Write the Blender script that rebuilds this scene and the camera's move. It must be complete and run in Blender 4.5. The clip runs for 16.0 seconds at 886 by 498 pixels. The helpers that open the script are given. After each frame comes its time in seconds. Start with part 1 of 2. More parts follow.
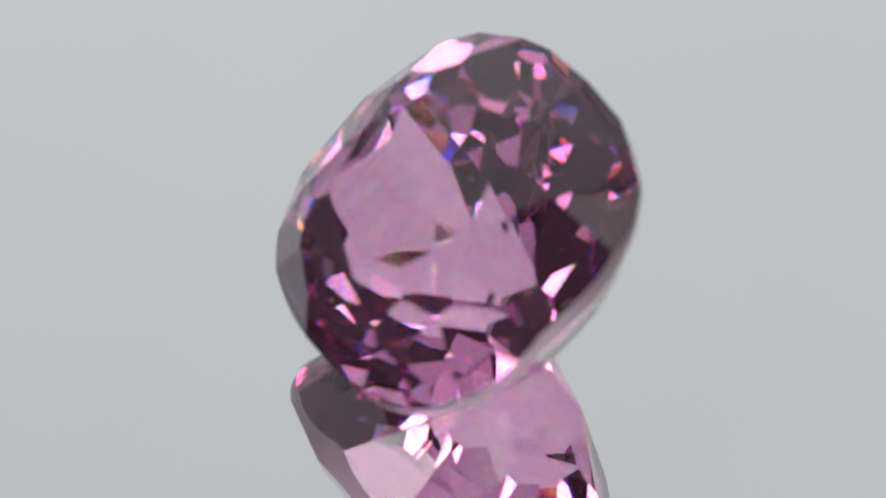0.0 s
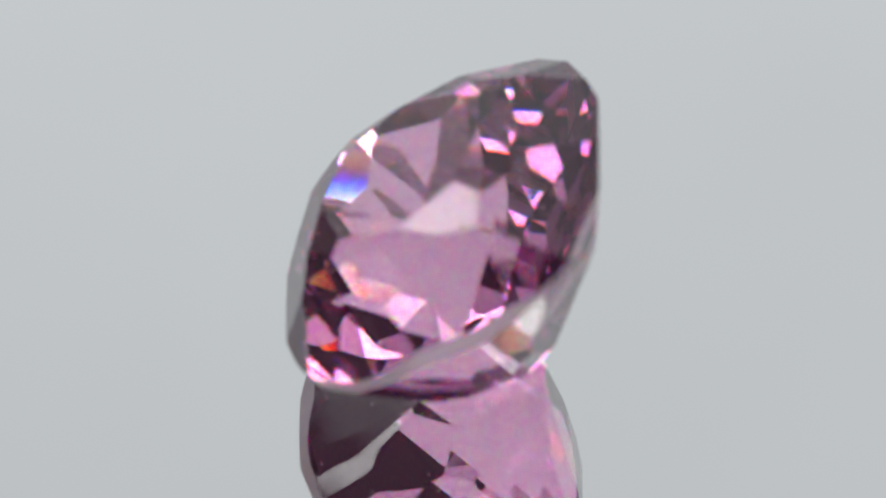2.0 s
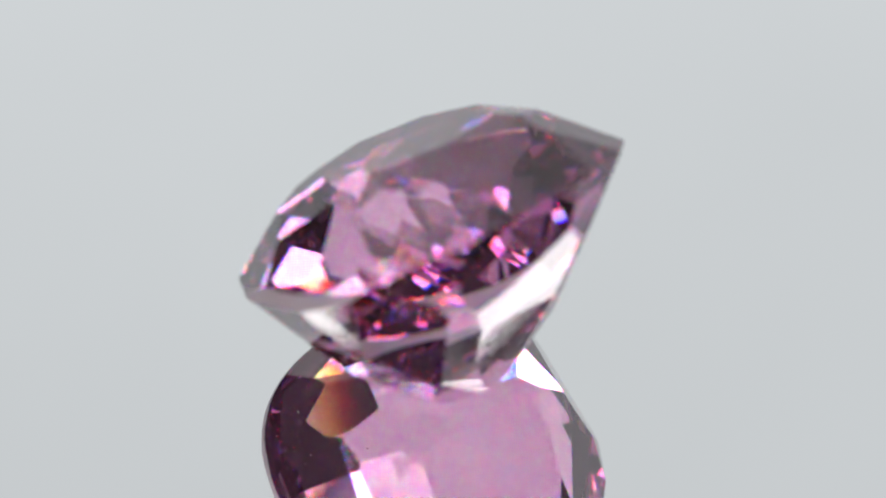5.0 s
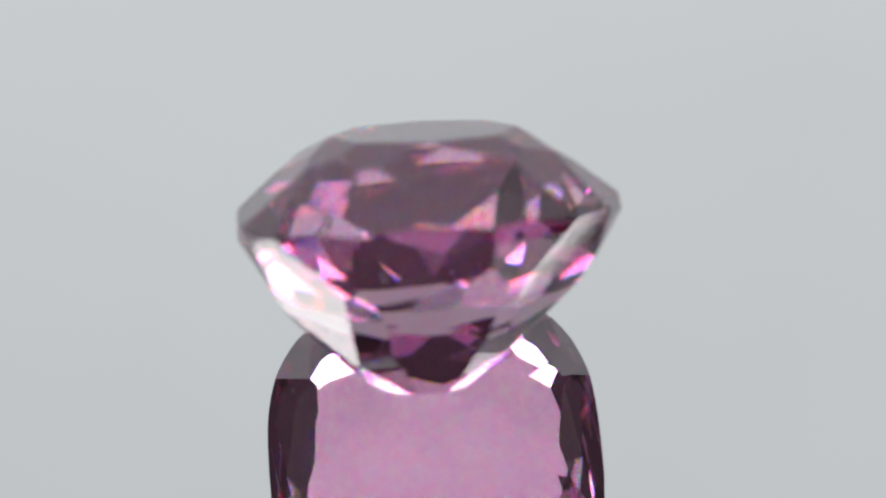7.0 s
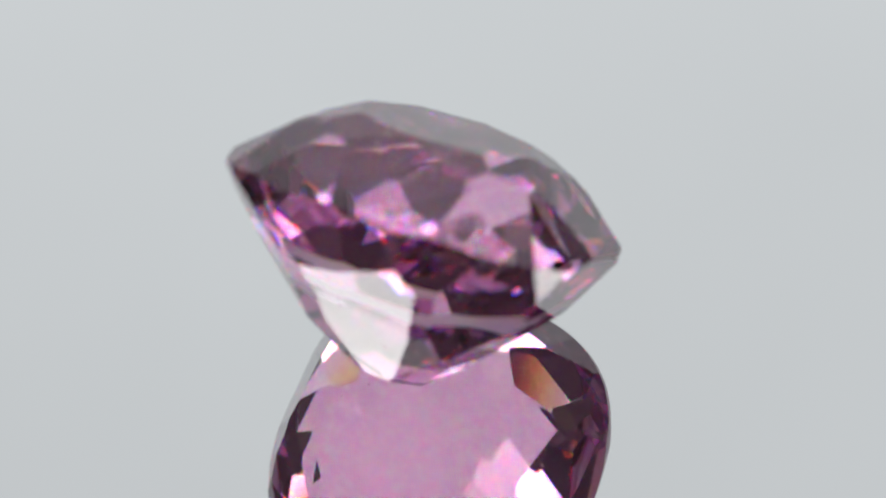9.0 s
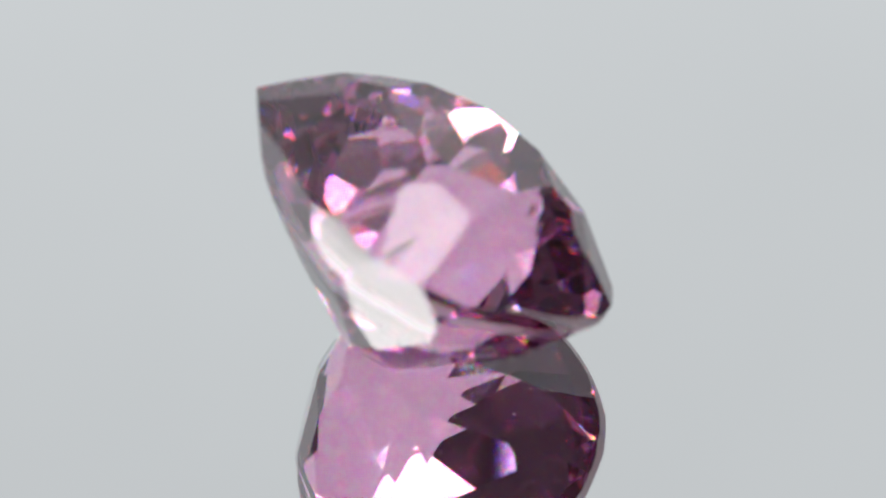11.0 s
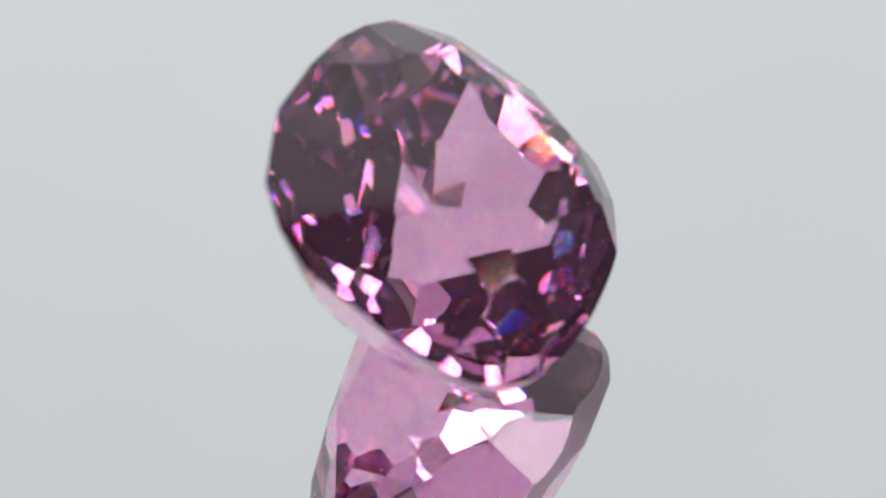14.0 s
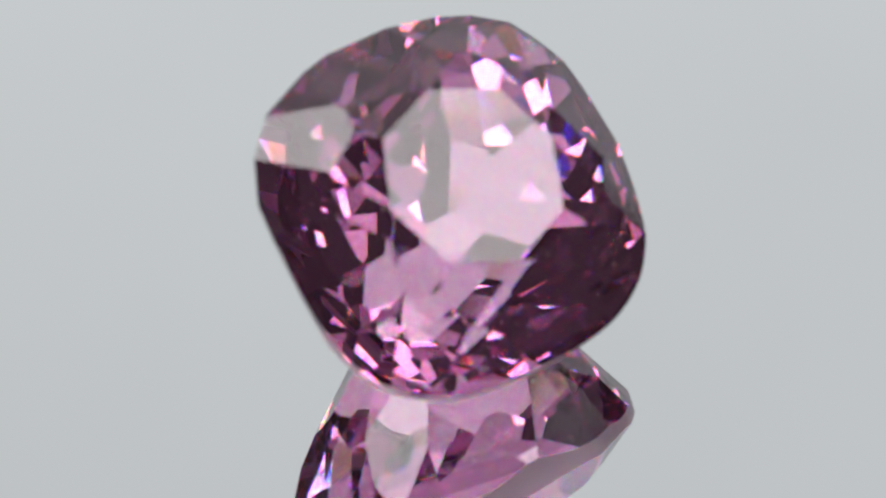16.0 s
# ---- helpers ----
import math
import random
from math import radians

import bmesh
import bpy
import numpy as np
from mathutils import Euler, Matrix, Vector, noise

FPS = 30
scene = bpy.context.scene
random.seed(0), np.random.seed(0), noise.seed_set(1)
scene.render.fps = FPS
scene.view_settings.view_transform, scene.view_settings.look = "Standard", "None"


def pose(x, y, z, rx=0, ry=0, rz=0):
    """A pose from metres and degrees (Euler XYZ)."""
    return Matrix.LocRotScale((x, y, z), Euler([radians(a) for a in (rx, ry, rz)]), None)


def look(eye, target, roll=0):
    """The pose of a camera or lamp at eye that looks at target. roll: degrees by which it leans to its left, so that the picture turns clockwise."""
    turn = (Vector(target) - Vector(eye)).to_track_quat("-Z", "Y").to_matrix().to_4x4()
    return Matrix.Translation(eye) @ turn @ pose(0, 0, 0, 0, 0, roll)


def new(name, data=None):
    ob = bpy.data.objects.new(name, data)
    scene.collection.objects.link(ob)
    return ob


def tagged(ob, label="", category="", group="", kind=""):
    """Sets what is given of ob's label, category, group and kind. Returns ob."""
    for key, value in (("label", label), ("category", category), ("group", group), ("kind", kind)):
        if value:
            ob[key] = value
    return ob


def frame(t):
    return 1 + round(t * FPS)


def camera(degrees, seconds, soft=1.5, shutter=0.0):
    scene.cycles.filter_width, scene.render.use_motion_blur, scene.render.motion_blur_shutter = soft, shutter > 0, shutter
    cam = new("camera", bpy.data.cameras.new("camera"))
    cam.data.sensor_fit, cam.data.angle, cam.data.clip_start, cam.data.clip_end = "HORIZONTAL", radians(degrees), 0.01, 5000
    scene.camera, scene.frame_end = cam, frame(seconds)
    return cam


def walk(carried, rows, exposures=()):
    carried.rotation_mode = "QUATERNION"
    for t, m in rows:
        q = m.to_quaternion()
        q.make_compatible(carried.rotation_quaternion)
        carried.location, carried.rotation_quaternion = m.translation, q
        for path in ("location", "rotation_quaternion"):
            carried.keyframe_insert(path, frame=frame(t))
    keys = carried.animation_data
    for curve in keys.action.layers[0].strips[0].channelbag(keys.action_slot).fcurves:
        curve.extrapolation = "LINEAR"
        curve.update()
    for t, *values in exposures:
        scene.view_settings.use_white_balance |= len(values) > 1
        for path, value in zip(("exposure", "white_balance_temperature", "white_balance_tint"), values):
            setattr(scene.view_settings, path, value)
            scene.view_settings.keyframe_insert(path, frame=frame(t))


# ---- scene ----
UNIT = 0.0087                      # metres per design unit: the stone is 10 mm wide
SPAN = 16.0


# ---- camera and its stand ----
# light passes in and out of the stone many times
scene.cycles.max_bounces = 24
scene.cycles.glossy_bounces = 20
scene.cycles.transmission_bounces = 20

AIM = Vector((0.0006, 0.0, 0.4061)) * UNIT
TILT = radians(43.29)
EYE = AIM + Vector((0, -math.cos(TILT), math.sin(TILT))) * (6.1088 * UNIT)
cam = camera(25.44, SPAN, soft=2.1)
cam.data.dof.use_dof = True
cam.data.dof.focus_distance = 6.65 * UNIT
cam.data.dof.aperture_fstop = 56
walk(cam, [(0.0, look(EYE, AIM, -1.71)), (SPAN, look(EYE, AIM, -1.71))],
     exposures=((0.0, -0.075), (1.0, -0.08), (2.0, -0.035), (2.5, 0.07), (3.5, 0.145), (6.5, 0.05), (7.0, 0.015), (8.0, 0.06), (9.0, 0.065), (11.5, 0.065), (12.0, 0.145), (14.5, 0.14), (15.0, 0.055), (15.5, 0.075), (16.0, -0.015)))


# ---- helpers for materials and meshes ----
def material(name):
    mat = bpy.data.materials.new(name)
    mat.use_nodes = True
    nodes, links = mat.node_tree.nodes, mat.node_tree.links
    nodes.clear()
    return mat, nodes, links, nodes.new("ShaderNodeOutputMaterial")


def part(name, bm, mat, parent=None, label=""):
    mesh = bpy.data.meshes.new(name)
    bm.to_mesh(mesh)
    bm.free()
    mesh.materials.append(mat)
    ob = new(name, mesh)
    ob.parent = parent
    if label:
        ob["label"] = label
    return ob


# ---- world: a dim studio room ----
world = bpy.data.worlds.new("studio")
world.use_nodes = True
world.node_tree.nodes["Background"].inputs[0].default_value = (0.9, 0.95, 1.0, 1)
world.node_tree.nodes["Background"].inputs[1].default_value = 0.02
scene.world = world


# ---- materials ----
def spinel():
    """Pink spinel: a clear gloss over refractions a little apart, which give the fire. Light that is
    totally reflected inside has a longer way through the stone and comes back deeper in colour."""
    mat, nodes, links, out = material("pink_spinel")
    tint, share = (0.985, 0.715, 0.89), 0.6
    total = None
    for keep, ior in (((1 - share,) * 3, 1.715), ((share, 0, 0), 1.705), ((0, share, 0), 1.715), ((0, 0, share), 1.729)):
        lobe = nodes.new("ShaderNodeBsdfRefraction")
        lobe.inputs["Color"].default_value = [t * k for t, k in zip(tint, keep)] + [1]
        lobe.inputs["Roughness"].default_value = 0.0
        lobe.inputs["IOR"].default_value = ior
        if total is None:
            total = lobe
            continue
        add = nodes.new("ShaderNodeAddShader")
        links.new(total.outputs[0], add.inputs[0])
        links.new(lobe.outputs[0], add.inputs[1])
        total = add
    fres = nodes.new("ShaderNodeFresnel")
    fres.inputs["IOR"].default_value = 1.715
    inside = nodes.new("ShaderNodeMath")
    inside.operation = "GREATER_THAN"
    inside.inputs[1].default_value = 0.9999
    deep = nodes.new("ShaderNodeMix")
    deep.data_type = "RGBA"
    deep.inputs["A"].default_value = (1, 1, 1, 1)
    deep.inputs["B"].default_value = (0.83, 0.69, 0.79, 1)
    gloss = nodes.new("ShaderNodeBsdfGlossy")
    gloss.inputs["Roughness"].default_value = 0.0
    mix = nodes.new("ShaderNodeMixShader")
    links.new(fres.outputs[0], inside.inputs[0])
    links.new(inside.outputs[0], deep.inputs["Factor"])
    links.new(deep.outputs["Result"], gloss.inputs["Color"])
    links.new(fres.outputs[0], mix.inputs[0])
    links.new(total.outputs[0], mix.inputs[1])
    links.new(gloss.outputs[0], mix.inputs[2])
    links.new(mix.outputs[0], out.inputs[0])
    return mat


def glow(name, colour, strength):
    mat, nodes, links, out = material(name)
    e = nodes.new("ShaderNodeEmission")
    e.inputs[0].default_value = (*colour, 1)
    e.inputs[1].default_value = strength
    links.new(e.outputs[0], out.inputs[0])
    return mat


def plain(name, colour, rough, metal=0.0):
    mat, nodes, links, out = material(name)
    p = nodes.new("ShaderNodeBsdfPrincipled")
    p.inputs["Base Color"].default_value = (*colour, 1)
    p.inputs["Roughness"].default_value = rough
    p.inputs["Metallic"].default_value = metal
    links.new(p.outputs[0], out.inputs[0])
    return mat


def frosted():
    """The girdle is left unpolished: a pale, matt, half-clear band with fine grinding marks."""
    mat, nodes, links, out = material("frosted_girdle")
    p = nodes.new("ShaderNodeBsdfPrincipled")
    grain = nodes.new("ShaderNodeTexNoise")
    grain.inputs["Scale"].default_value = 6000
    ramp = nodes.new("ShaderNodeMapRange")
    ramp.inputs["To Min"].default_value = 0.35
    ramp.inputs["To Max"].default_value = 0.65
    where = nodes.new("ShaderNodeTexCoord")
    links.new(where.outputs["Object"], grain.inputs["Vector"])
    links.new(grain.outputs["Fac"], ramp.inputs["Value"])
    links.new(ramp.outputs["Result"], p.inputs["Roughness"])
    p.inputs["Base Color"].default_value = (0.86, 0.76, 0.81, 1)
    p.inputs["Transmission Weight"].default_value = 0.6
    p.inputs["IOR"].default_value = 1.715
    links.new(p.outputs[0], out.inputs[0])
    return mat


SPINEL = spinel()
FROSTED = frosted()
MIRROR = plain("silvered_mirror", (0.93, 0.94, 0.94), 0.0, 1.0)


def height_glow():
    """Backdrop cloth whose own glow stands in for lamplight: brightest low down, a little cloudy."""
    mat, nodes, links, out = material("glowing_backdrop")
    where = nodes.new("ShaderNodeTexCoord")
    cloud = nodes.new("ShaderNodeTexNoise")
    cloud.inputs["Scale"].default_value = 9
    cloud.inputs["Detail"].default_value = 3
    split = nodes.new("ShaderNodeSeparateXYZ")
    # light's falloff with height, put into the glow
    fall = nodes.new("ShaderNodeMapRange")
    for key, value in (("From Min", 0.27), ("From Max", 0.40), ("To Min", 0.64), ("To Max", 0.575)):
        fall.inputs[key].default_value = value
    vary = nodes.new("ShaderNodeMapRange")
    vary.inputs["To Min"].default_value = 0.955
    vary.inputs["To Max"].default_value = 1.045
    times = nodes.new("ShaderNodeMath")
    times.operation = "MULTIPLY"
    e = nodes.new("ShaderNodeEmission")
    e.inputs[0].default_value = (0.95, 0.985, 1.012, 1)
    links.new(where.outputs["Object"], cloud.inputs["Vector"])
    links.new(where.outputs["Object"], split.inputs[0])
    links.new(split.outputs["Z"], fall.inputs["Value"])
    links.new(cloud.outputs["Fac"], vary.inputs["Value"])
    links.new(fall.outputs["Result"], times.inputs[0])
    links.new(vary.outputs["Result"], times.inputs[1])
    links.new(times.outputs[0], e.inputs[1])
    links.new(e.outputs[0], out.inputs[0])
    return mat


BACKDROP_GLOW = height_glow()
LAMP = glow("softbox_front", (1.0, 0.98, 0.97), 4.50)
SOFT_LAMP = glow("dimmed_softbox_front", (1.0, 0.97, 0.95), 1.05)
# fill glow of the added tent cloth, which is no lamp
FILL_CLOTH = glow("fill_glow_cloth", (1.0, 0.97, 0.95), 0.0563)
BLACK = plain("black_fabric", (0.02, 0.02, 0.02), 0.8)


# ---- the stone: a convex solid cut by planes, as a cutter works ----
A, B, N = 0.5763, 0.5823, 2.765      # half length, half width and squareness of the girdle
LEAN, TWIST = 33.2, 1.65            # how the stone leans on its lowest facet


def reach(deg, stretch=0.0):
    """How far the girdle's outline reaches towards an azimuth."""
    m = N / (N - 1)
    c, s = abs(math.cos(radians(deg))), abs(math.sin(radians(deg)))
    return ((A * (1 + stretch) * c) ** m + (B * (1 - stretch) * s) ** m) ** (1 / m)


def slice_solid(faces, normal, dist, tag):
    """Cuts a convex solid, given as (tag, points) faces, by a plane, and closes it."""
    kept, rim = [], []
    for t, pts in faces:
        d = [p.dot(normal) - dist for p in pts]
        res = []
        for i, p in enumerate(pts):
            q, dp, dq = pts[(i + 1) % len(pts)], d[i], d[(i + 1) % len(pts)]
            if dp <= 1e-9:
                res.append(p)
            if (dp < -1e-9 and dq > 1e-9) or (dp > 1e-9 and dq < -1e-9):
                x = p.lerp(q, dp / (dp - dq))
                res.append(x)
                rim.append(x)
            elif abs(dp) <= 1e-9:
                rim.append(p)
        if len(res) > 2:
            kept.append((t, res))
    uniq = []
    for x in rim:
        if all((x - y).length > 1e-7 for y in uniq):
            uniq.append(x)
    if len(uniq) > 2:
        mid = sum(uniq, Vector()) / len(uniq)
        u = normal.orthogonal().normalized()
        v = normal.cross(u)
        uniq.sort(key=lambda x: math.atan2((x - mid).dot(v), (x - mid).dot(u)))
        kept.append((tag, uniq))
    return kept


def stone_faces():
    ring = []
    for i in range(72):
        c, s = math.cos(math.tau * i / 72), math.sin(math.tau * i / 72)
        ring.append((A * math.copysign(abs(c) ** (2 / N), c), B * math.copysign(abs(s) ** (2 / N), s)))
    lo = [Vector((x, y, -1)) for x, y in ring]
    hi = [Vector((x, y, 1)) for x, y in ring]
    faces = [("girdle", [lo[i], lo[(i + 1) % 72], hi[(i + 1) % 72], hi[i]]) for i in range(72)]
    faces += [("table", hi), ("pavilion", lo[::-1])]
    for tag, deg, slope, dist in CUTS:
        up = 1 if tag in ("crown", "table") else -1
        n = Vector((math.cos(radians(deg)) * math.sin(radians(slope)),
                    math.sin(radians(deg)) * math.sin(radians(slope)), up * math.cos(radians(slope))))
        faces = slice_solid(faces, n, dist, tag)
    return faces


CUTS = [("table", 0, 0, 0.2521)]


def cut(tag, deg, slope, k, z, stretch=0.0, shift=(0, 0)):
    """One facet: azimuth, slope, and the fraction of the reach at the height z where it passes."""
    s, d = radians(slope), radians(deg)
    out = reach(deg, stretch) * k + shift[0] * math.cos(d) + shift[1] * math.sin(d)
    CUTS.append((tag, deg, slope, math.sin(s) * out + (1 if tag == "crown" else -1) * math.cos(s) * z))


# each pavilion facet's own error in slope, tier by tier, in degrees
SLIP = (
    (),
    (-0.09, 0.43, -0.50, -1.18, -2.62, 0.71, -0.13, -1.68, 0.24, -1.24, 1.05, 1.20, -0.03, -1.32, 0.23, 1.06),
    (2.05, -0.34, -1.46, -2.09, -0.74, -0.67, -1.09, -0.12, 3.00, 1.07, -0.87, 1.21, 0.60, -1.78, 2.18, -0.50),
    (1.24, 0.95, -1.39, 0.24, -0.33, 1.45, -0.65, -0.74, 0.50, 1.94, 0.27, 1.18, 3.11, -1.54, -0.38, 1.10),
    (-0.13, 0.39, 0.35, 0.80, 1.42, 0.27, -1.24, 2.73, -0.94, -2.72, 0.23, 1.02, 0.26, 3.12, -1.20, -0.75),
)


def swing(deg, along, across, fourfold=0.0):
    """How a cutter's hand drifts round the stone: once round, and from sides to corners."""
    d = radians(deg)
    return along * math.cos(d) + across * math.sin(d) + fourfold * math.cos(4 * d)


rng = random.Random(421)
for i in range(8):
    if i % 2:
        cut("crown", 45 * i, 34.102, 0.7497, 0.15)
    else:
        cut("crown", 45 * i, 32.794, 0.7665, 0.15)
    cut("crown", 45 * i + 22.5, 21.981, 0.6408, 0.20)
    drift = swing(45 * i, 0.43, -1.181)
    if i % 2:                              # steep lower facets, down to the girdle
        cut("crown", 45 * i + 5.97, 38.505 + drift, 1.0033, 0.016)
    else:
        cut("crown", 45 * i + 5.97, 38.229 + drift, 1.0272, 0.016)
    cut("crown", 45 * i + -14.933, 42.859 + drift, 0.9968, 0.016)


def deep(deg, slope, k, z):
    """A pavilion facet; the stone narrows and drifts off its middle with depth."""
    f = -z / 0.55
    cut("pavilion", deg, slope, k, z, 0.072 * f, (0.0434 * f, -0.1428 * f))


# pavilion tiers: bottom and slope of each; hand-cut, so each facet is a little off
edge, top = 1.0, -0.01
for tier, (low, slope) in enumerate(((-0.10, 57.6), (-0.2283, 64.247), (-0.4261, 46.309), (-0.4717, 41.554), (-0.60, 43.265))):
    run = (top - low) / math.tan(radians(slope)) / 0.575
    z, k = ((top + low) / 2, edge - run / 2) if tier < 4 else (top, edge)
    for i in range(16):
        deg, chance = 22.5 * i, rng.uniform(-1, 1)
        off, turn = 0.2 * chance + (SLIP[tier][i] if tier else 0), 0.351 * chance
        if tier == 0:                      # narrow breaks along the girdle
            deep(deg + 10.049, 60.327, 1.0, -0.018)
            deep(deg - 10.049, 60.327, 1.0, -0.018)
        elif tier == 1:
            off += swing(deg, 0.229, 1.561)
            if i % 4 == 0:                 # tall mains on the sides
                deep(deg - 1.9, 61.045 + off + (-3.991 if i % 8 == 4 else 0), k - 0.0291, z)
            elif i % 2 == 0:               # and on the corners
                deep(deg - 1.9, 53.386 + off, k - 0.0291, z)
            else:                          # three short steps between the mains
                deep(deg - 1.9, 60.478 + off, k + 0.0722, z + 0.07)
                deep(deg + turn - 1.9, 60.467, k, z)
                deep(deg - 1.9, 53.338 + off, k - 0.0746, z - 0.07)
        elif tier == 2:
            off += swing(deg, 0.064, 3.129, -1.78)
            deep(deg + turn + 1.297, (46.309 if i % 2 == 0 else 42.872) + off, k - 0.0087 + swing(deg, 0, 0, 0.0205), z)
        elif tier == 3:
            off += swing(deg, -0.506, -2.629, 4.134)
            deep(deg + turn + 4.101, slope + off, k + 0.0253 + swing(deg, 0, 0, -0.003), z)
        else:                              # long spokes that meet in the culet
            off += swing(deg, 0.532, -0.231, 1.305)
            deep(deg + turn + 5.357, slope + off, k + 0.067 + swing(deg, 0, 0, 0.0002), z)
    edge, top = edge - run, low
deep(-90, LEAN, 0.4263, -0.4697)         # the facet on which it rests
cut("pavilion", 94.2, 6.958, 0, -0.5656)         # small flat culet

GEM_FACES = stone_faces()
SEAT = Euler((radians(LEAN), 0, 0)).to_matrix() @ Euler((0, 0, radians(TWIST))).to_matrix()
LOW = min((SEAT @ p).z for _, pts in GEM_FACES for p in pts)

gemstone = tagged(new("gemstone"), "faceted pink spinel gemstone, cushion cut, leaning on a mirror", "gemstone")
for tag, label in (("table", "flat polished table facet"), ("crown", "sloping crown facets"), ("girdle", "thin frosted girdle edge"), ("pavilion", "deep pointed pavilion facets")):
    bm = bmesh.new()
    for t, pts in GEM_FACES:
        if t == tag:
            bm.faces.new([bm.verts.new(p * UNIT) for p in pts])
    bmesh.ops.remove_doubles(bm, verts=bm.verts, dist=1e-8)
    part(tag, bm, FROSTED if tag == "girdle" else SPINEL, gemstone, label)


# a few pale specks grown into the crystal
PALE = plain("pale_inclusion", (0.75, 0.68, 0.70), 0.4)
for x, y, z, r in ((0.10, 0.12, 0.10, 0.0035), (-0.16, 0.05, -0.05, 0.003), (0.20, -0.14, -0.12, 0.004), (-0.07, -0.2, 0.02, 0.0025), (0.03, 0.22, -0.2, 0.003)):
    bm = bmesh.new()
    bmesh.ops.create_icosphere(bm, subdivisions=1, radius=r * UNIT)
    for v in bm.verts:
        v.co *= rng.uniform(0.6, 1.3)
        v.co += Vector((x, y, z)) * UNIT
    part("inclusion", bm, PALE, gemstone, "pale mineral speck inside the stone")


# dust that clings to the facets: small flakes, and two curled fibres
DUST = plain("pale_dust", (0.78, 0.75, 0.74), 0.7)
broad = [[t for t in GEM_FACES if t[0] == tag] for tag in ("pavilion", "crown", "table")]


def spot_on(face):
    """A chance place on a facet, and the facet's outward normal."""
    pts = face[1]
    i = rng.randrange(1, len(pts) - 1)
    a, b = sorted((rng.random(), rng.random()))
    normal = (pts[i] - pts[0]).cross(pts[i + 1] - pts[0]).normalized()
    return pts[0] * a + pts[i] * (b - a) + pts[i + 1] * (1 - b), normal if normal.dot(pts[0]) > 0 else -normal


for count, faces in zip((34, 8, 4), broad):
    area = [max((q - f[1][0]).length for q in f[1]) ** 2 for f in faces]
    for face in rng.choices(faces, area, k=count):
        place, normal = spot_on(face)
        bm = bmesh.new()
        bmesh.ops.create_icosphere(bm, subdivisions=1, radius=rng.uniform(0.0009, 0.0021) * UNIT)
        for v in bm.verts:
            v.co *= rng.uniform(0.6, 1.4)
            v.co += (place + normal * 0.0008) * UNIT
        part("dust_flake", bm, DUST, gemstone, "pale flake of dust")

for face in sorted(broad[0], key=lambda f: -max((q - f[1][0]).length for q in f[1]))[2:4]:
    place, normal = spot_on(face)
    side = normal.orthogonal().normalized()
    other = normal.cross(side)
    bm = bmesh.new()
    loops = []
    for i in range(9):
        u = i / 8
        mid = place + normal * 0.0012 + side * 0.034 * (u - 0.5) + other * 0.010 * math.sin(4.4 * u)
        loops.append([bm.verts.new((mid + (normal * math.cos(w) + other * math.sin(w)) * 0.0009) * UNIT) for w in (0, 2.1, 4.2)])
    for a, b in zip(loops, loops[1:]):
        for i in range(3):
            bm.faces.new((a[i], a[(i + 1) % 3], b[(i + 1) % 3], b[i]))
    part("dust_fibre", bm, DUST, gemstone, "curled pale fibre of dust")


# ---- turntable with a mirror top ----
def disc(radius, top, bottom, bevel, sides=96):
    bm = bmesh.new()
    rings = []
    for r, z in ((radius - bevel, top), (radius, top - bevel), (radius, bottom)):
        rings.append([bm.verts.new((r * math.cos(math.tau * i / sides), r * math.sin(math.tau * i / sides), z)) for i in range(sides)])
    bm.faces.new(rings[0])
    bm.faces.new(rings[2][::-1])
    for a, b in zip(rings, rings[1:]):
        for i in range(sides):
            j = (i + 1) % sides
            bm.faces.new((a[i], b[i], b[j], a[j]))
    return bm


turntable = tagged(new("turntable"), "round turntable with a clean mirror top", "turntable")
part("mirror_plate", disc(0.11, 0.0, -0.003, 0.0005), MIRROR, turntable, "clean silvered mirror plate")
part("base", disc(0.10, -0.003, -0.03, 0.001), BLACK, turntable, "black turntable base")


# ---- the studio round it ----
def sheet(points, thick):
    """A panel from four corners, thickened away from its front."""
    bm = bmesh.new()
    p = [Vector(q) for q in points]
    n = (p[1] - p[0]).cross(p[3] - p[0]).normalized() * thick
    f = [bm.verts.new(q) for q in p]
    b = [bm.verts.new(q - n) for q in p]
    bm.faces.new(f)
    bm.faces.new(b[::-1])
    for i in range(4):
        j = (i + 1) % 4
        bm.faces.new((f[j], f[i], b[i], b[j]))
    return bm


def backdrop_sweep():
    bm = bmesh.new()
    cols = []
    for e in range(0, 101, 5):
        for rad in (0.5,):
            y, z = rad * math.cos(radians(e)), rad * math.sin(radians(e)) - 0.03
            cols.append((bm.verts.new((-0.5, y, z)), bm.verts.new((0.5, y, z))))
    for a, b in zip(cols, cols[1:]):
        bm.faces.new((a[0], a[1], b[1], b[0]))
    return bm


tagged(part("backdrop", backdrop_sweep(), BACKDROP_GLOW), "white diffuser sheet with its own glow, curving behind the turntable", "backdrop", kind="structure")
tagged(part("ground", sheet([(-0.8, -0.8, -0.03), (0.8, -0.8, -0.03), (0.8, 0.8, -0.03), (-0.8, 0.8, -0.03)], 0.02), BLACK), "black cloth on the studio table", "table top", kind="structure")


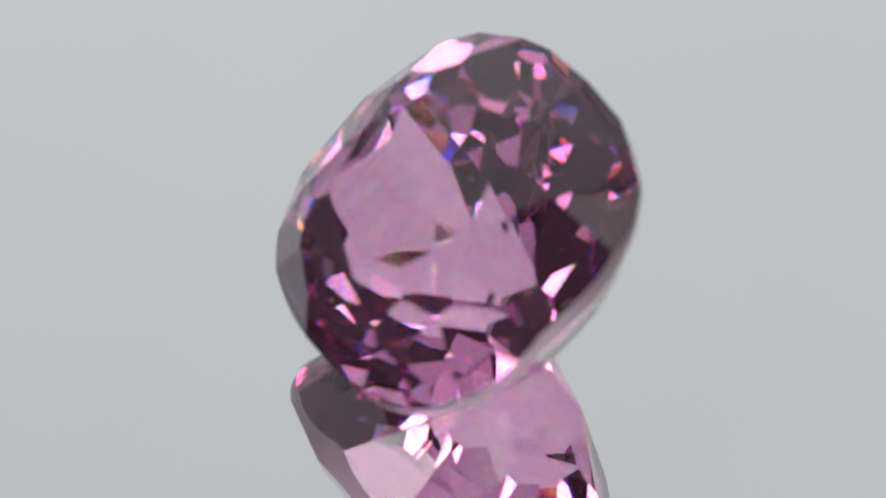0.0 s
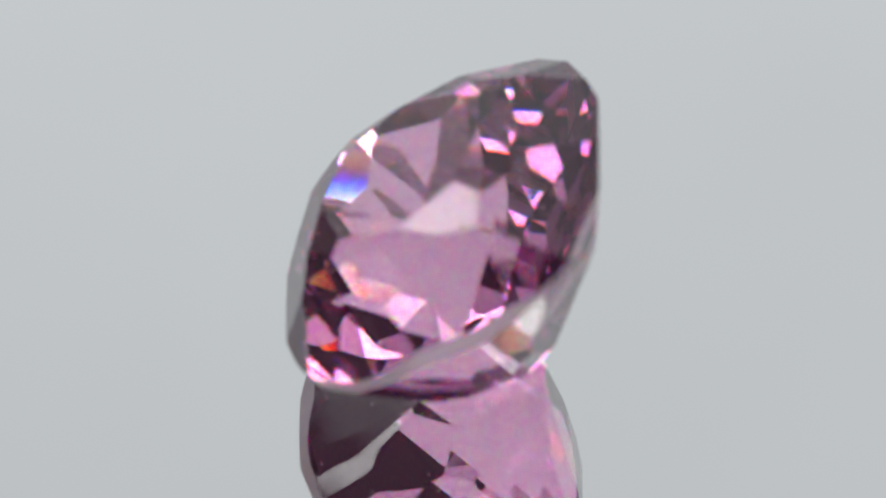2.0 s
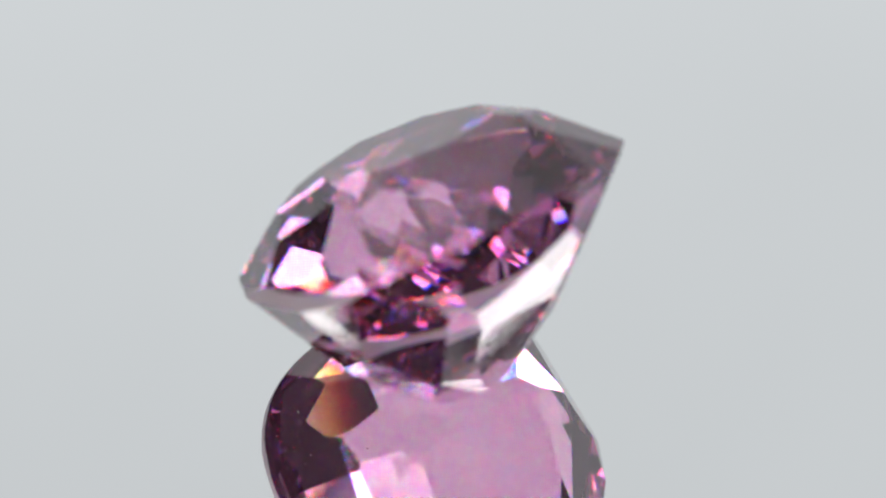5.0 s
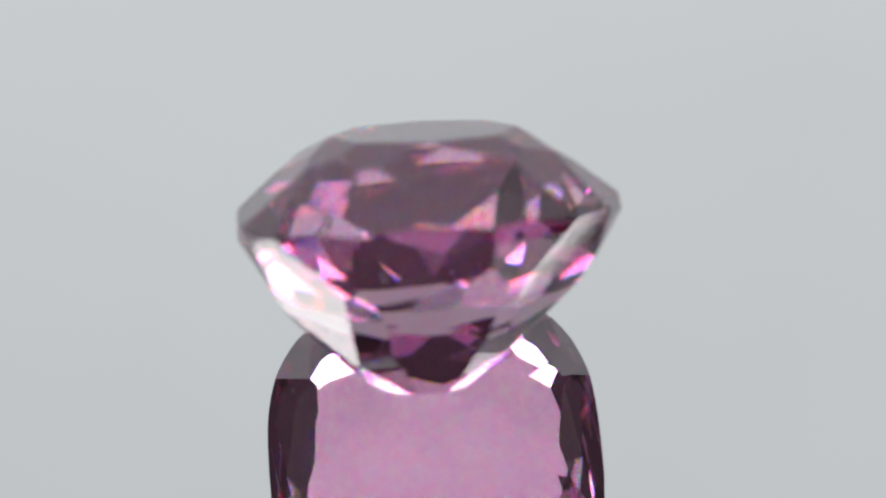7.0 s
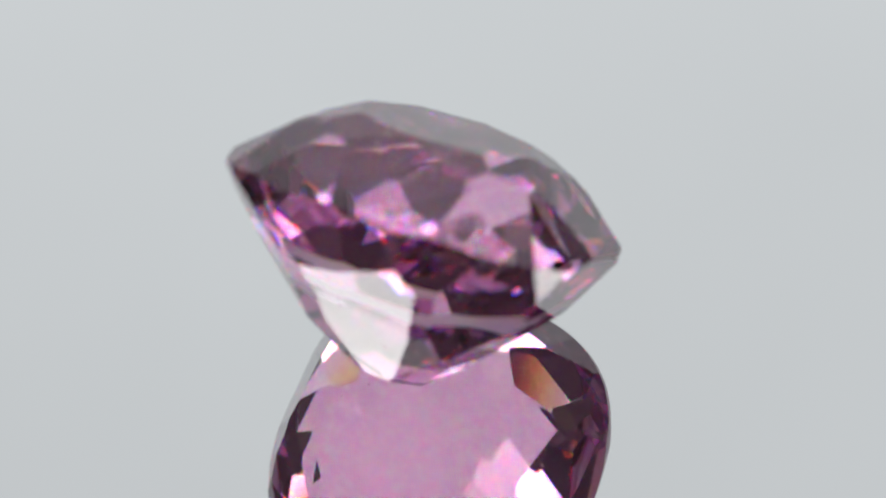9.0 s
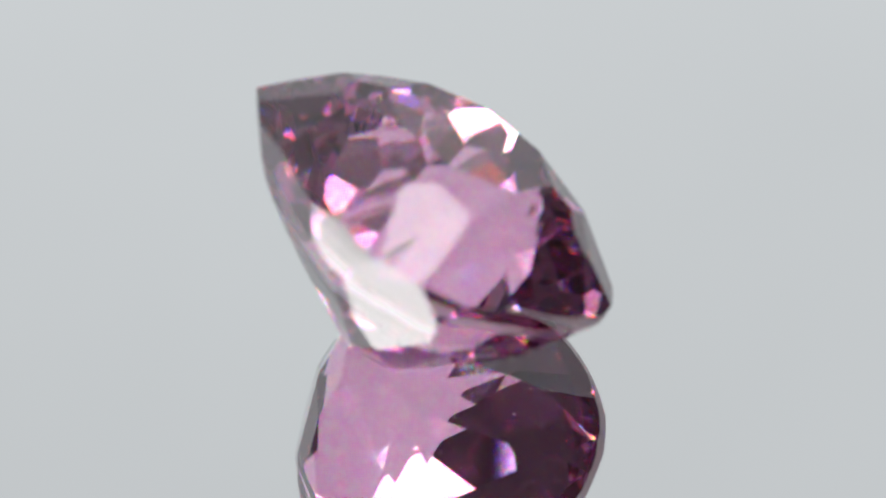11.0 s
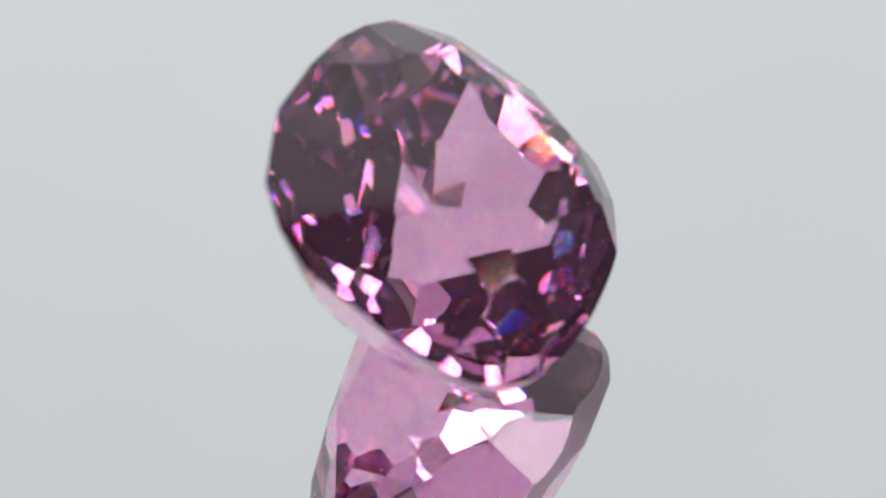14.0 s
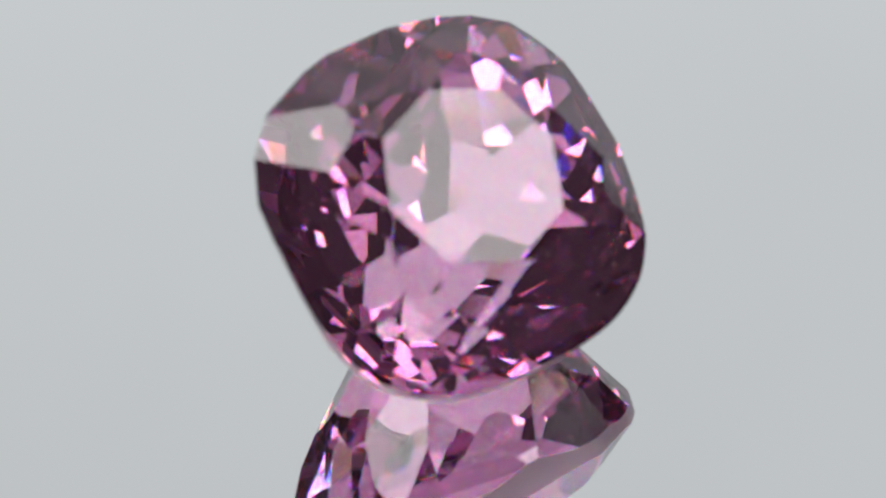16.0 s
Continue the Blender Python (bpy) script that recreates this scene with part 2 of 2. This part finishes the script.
# the tent's other walls and roof: unseen, added; their faint glow lifts the stone's darks
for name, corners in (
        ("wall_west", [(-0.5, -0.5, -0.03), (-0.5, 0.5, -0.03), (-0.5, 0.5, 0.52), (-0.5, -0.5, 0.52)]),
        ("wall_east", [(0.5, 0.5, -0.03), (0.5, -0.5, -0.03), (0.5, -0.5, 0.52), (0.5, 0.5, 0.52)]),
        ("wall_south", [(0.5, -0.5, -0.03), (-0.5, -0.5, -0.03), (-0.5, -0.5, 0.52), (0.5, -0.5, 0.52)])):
    tagged(part(name, sheet([(x, y, z) for x, y, z in reversed(corners)], 0.004), FILL_CLOTH), "unseen light-tent cloth wall, added, with a faint fill glow", "wall", kind="structure")
tagged(part("ceiling", sheet([(-0.5, -0.5, 0.52), (-0.5, 0.5, 0.52), (0.5, 0.5, 0.52), (0.5, -0.5, 0.52)], 0.004), FILL_CLOTH), "unseen light-tent cloth roof, added, with a faint fill glow", "ceiling", kind="structure")


def softbox(middle, radius, front, label, pole="stand"):
    """A round softbox that faces the stone: a glowing front, a rim, a deep housing and a stand spigot."""
    thing = tagged(new("softbox"), label, "studio light", "softboxes")
    thing.matrix_world = look(middle, (0, 0, 0))
    sides = 64

    def ring_shape(profile, close):
        bm = bmesh.new()
        rings = [[bm.verts.new((r * math.cos(math.tau * i / sides), r * math.sin(math.tau * i / sides), z)) for i in range(sides)] for r, z in profile]
        for a, b in zip(rings, rings[1:]):
            for i in range(sides):
                j = (i + 1) % sides
                bm.faces.new((a[i], a[j], b[j], b[i]))
        for r in close:
            bm.faces.new(rings[r])
        bmesh.ops.recalc_face_normals(bm, faces=bm.faces)
        return bm

    part("diffuser", ring_shape([(radius, 0.0), (radius, 0.003)], (0, 1)), front, thing, "glowing white diffuser")
    part("rim", ring_shape([(radius + 0.001, -0.004), (radius + 0.006, -0.004), (radius + 0.006, 0.006), (radius + 0.001, 0.006), (radius + 0.001, -0.004)], ()), BLACK, thing)
    part("housing", ring_shape([(radius + 0.004, 0.006), (radius * 0.8, 0.035), (radius * 0.3, 0.06), (radius * 0.25, 0.075)], (0, 3)), BLACK, thing, "black fabric housing")
    # a slim black pole to the table or to the roof of the tent
    back = Vector(middle) + Vector(middle).normalized() * 0.066
    end = -0.03 if pole == "stand" else 0.52
    bm = bmesh.new()
    rings = [[bm.verts.new((back.x + r * math.cos(math.tau * i / 16), back.y + r * math.sin(math.tau * i / 16), z)) for i in range(16)]
             for r, z in ((0.004, back.z), (0.004, end + 0.004 * (1 if pole == "stand" else -1)), (0.014, end + 0.003 * (1 if pole == "stand" else -1)), (0.014, end))]
    for lower, upper in zip(rings, rings[1:]):
        for i in range(16):
            j = (i + 1) % 16
            bm.faces.new((lower[i], lower[j], upper[j], upper[i]))
    bm.faces.new(rings[0])
    bm.faces.new(rings[-1])
    bmesh.ops.recalc_face_normals(bm, faces=bm.faces)
    bm.transform(look(middle, (0, 0, 0)).inverted())
    part("pole", bm, BLACK, thing, "slim black pole")
    return thing


softbox((0.2284, -0.0001, 0.3584), 0.0999, LAMP, "round white studio softbox, lit, in a black housing")
softbox((-0.2470, 0.0007, 0.3458), 0.1226, LAMP, "large round white softbox, lit, in a black housing")
softbox((0.1894, -0.1727, 0.3390), 0.0591, SOFT_LAMP, "small dimmed round softbox hung from the tent roof", "hanger")


# ---- what moves: the turntable carries the stone round ----
def motions():
    rows, plate = [], []
    for i in range(33):
        t = i * 0.5
        phi = 299.61 - 16.8603 * t - 0.01228 * t * (t - 16)
        spin = Matrix.Rotation(radians(phi), 4, "Z")
        seat = Matrix.Translation(Vector((0.0437, 0.0167, -LOW)) * UNIT) @ SEAT.to_4x4()
        rows.append((t, spin @ seat))
        plate.append((t, spin))
    walk(gemstone, rows)
    walk(turntable, plate)


motions()
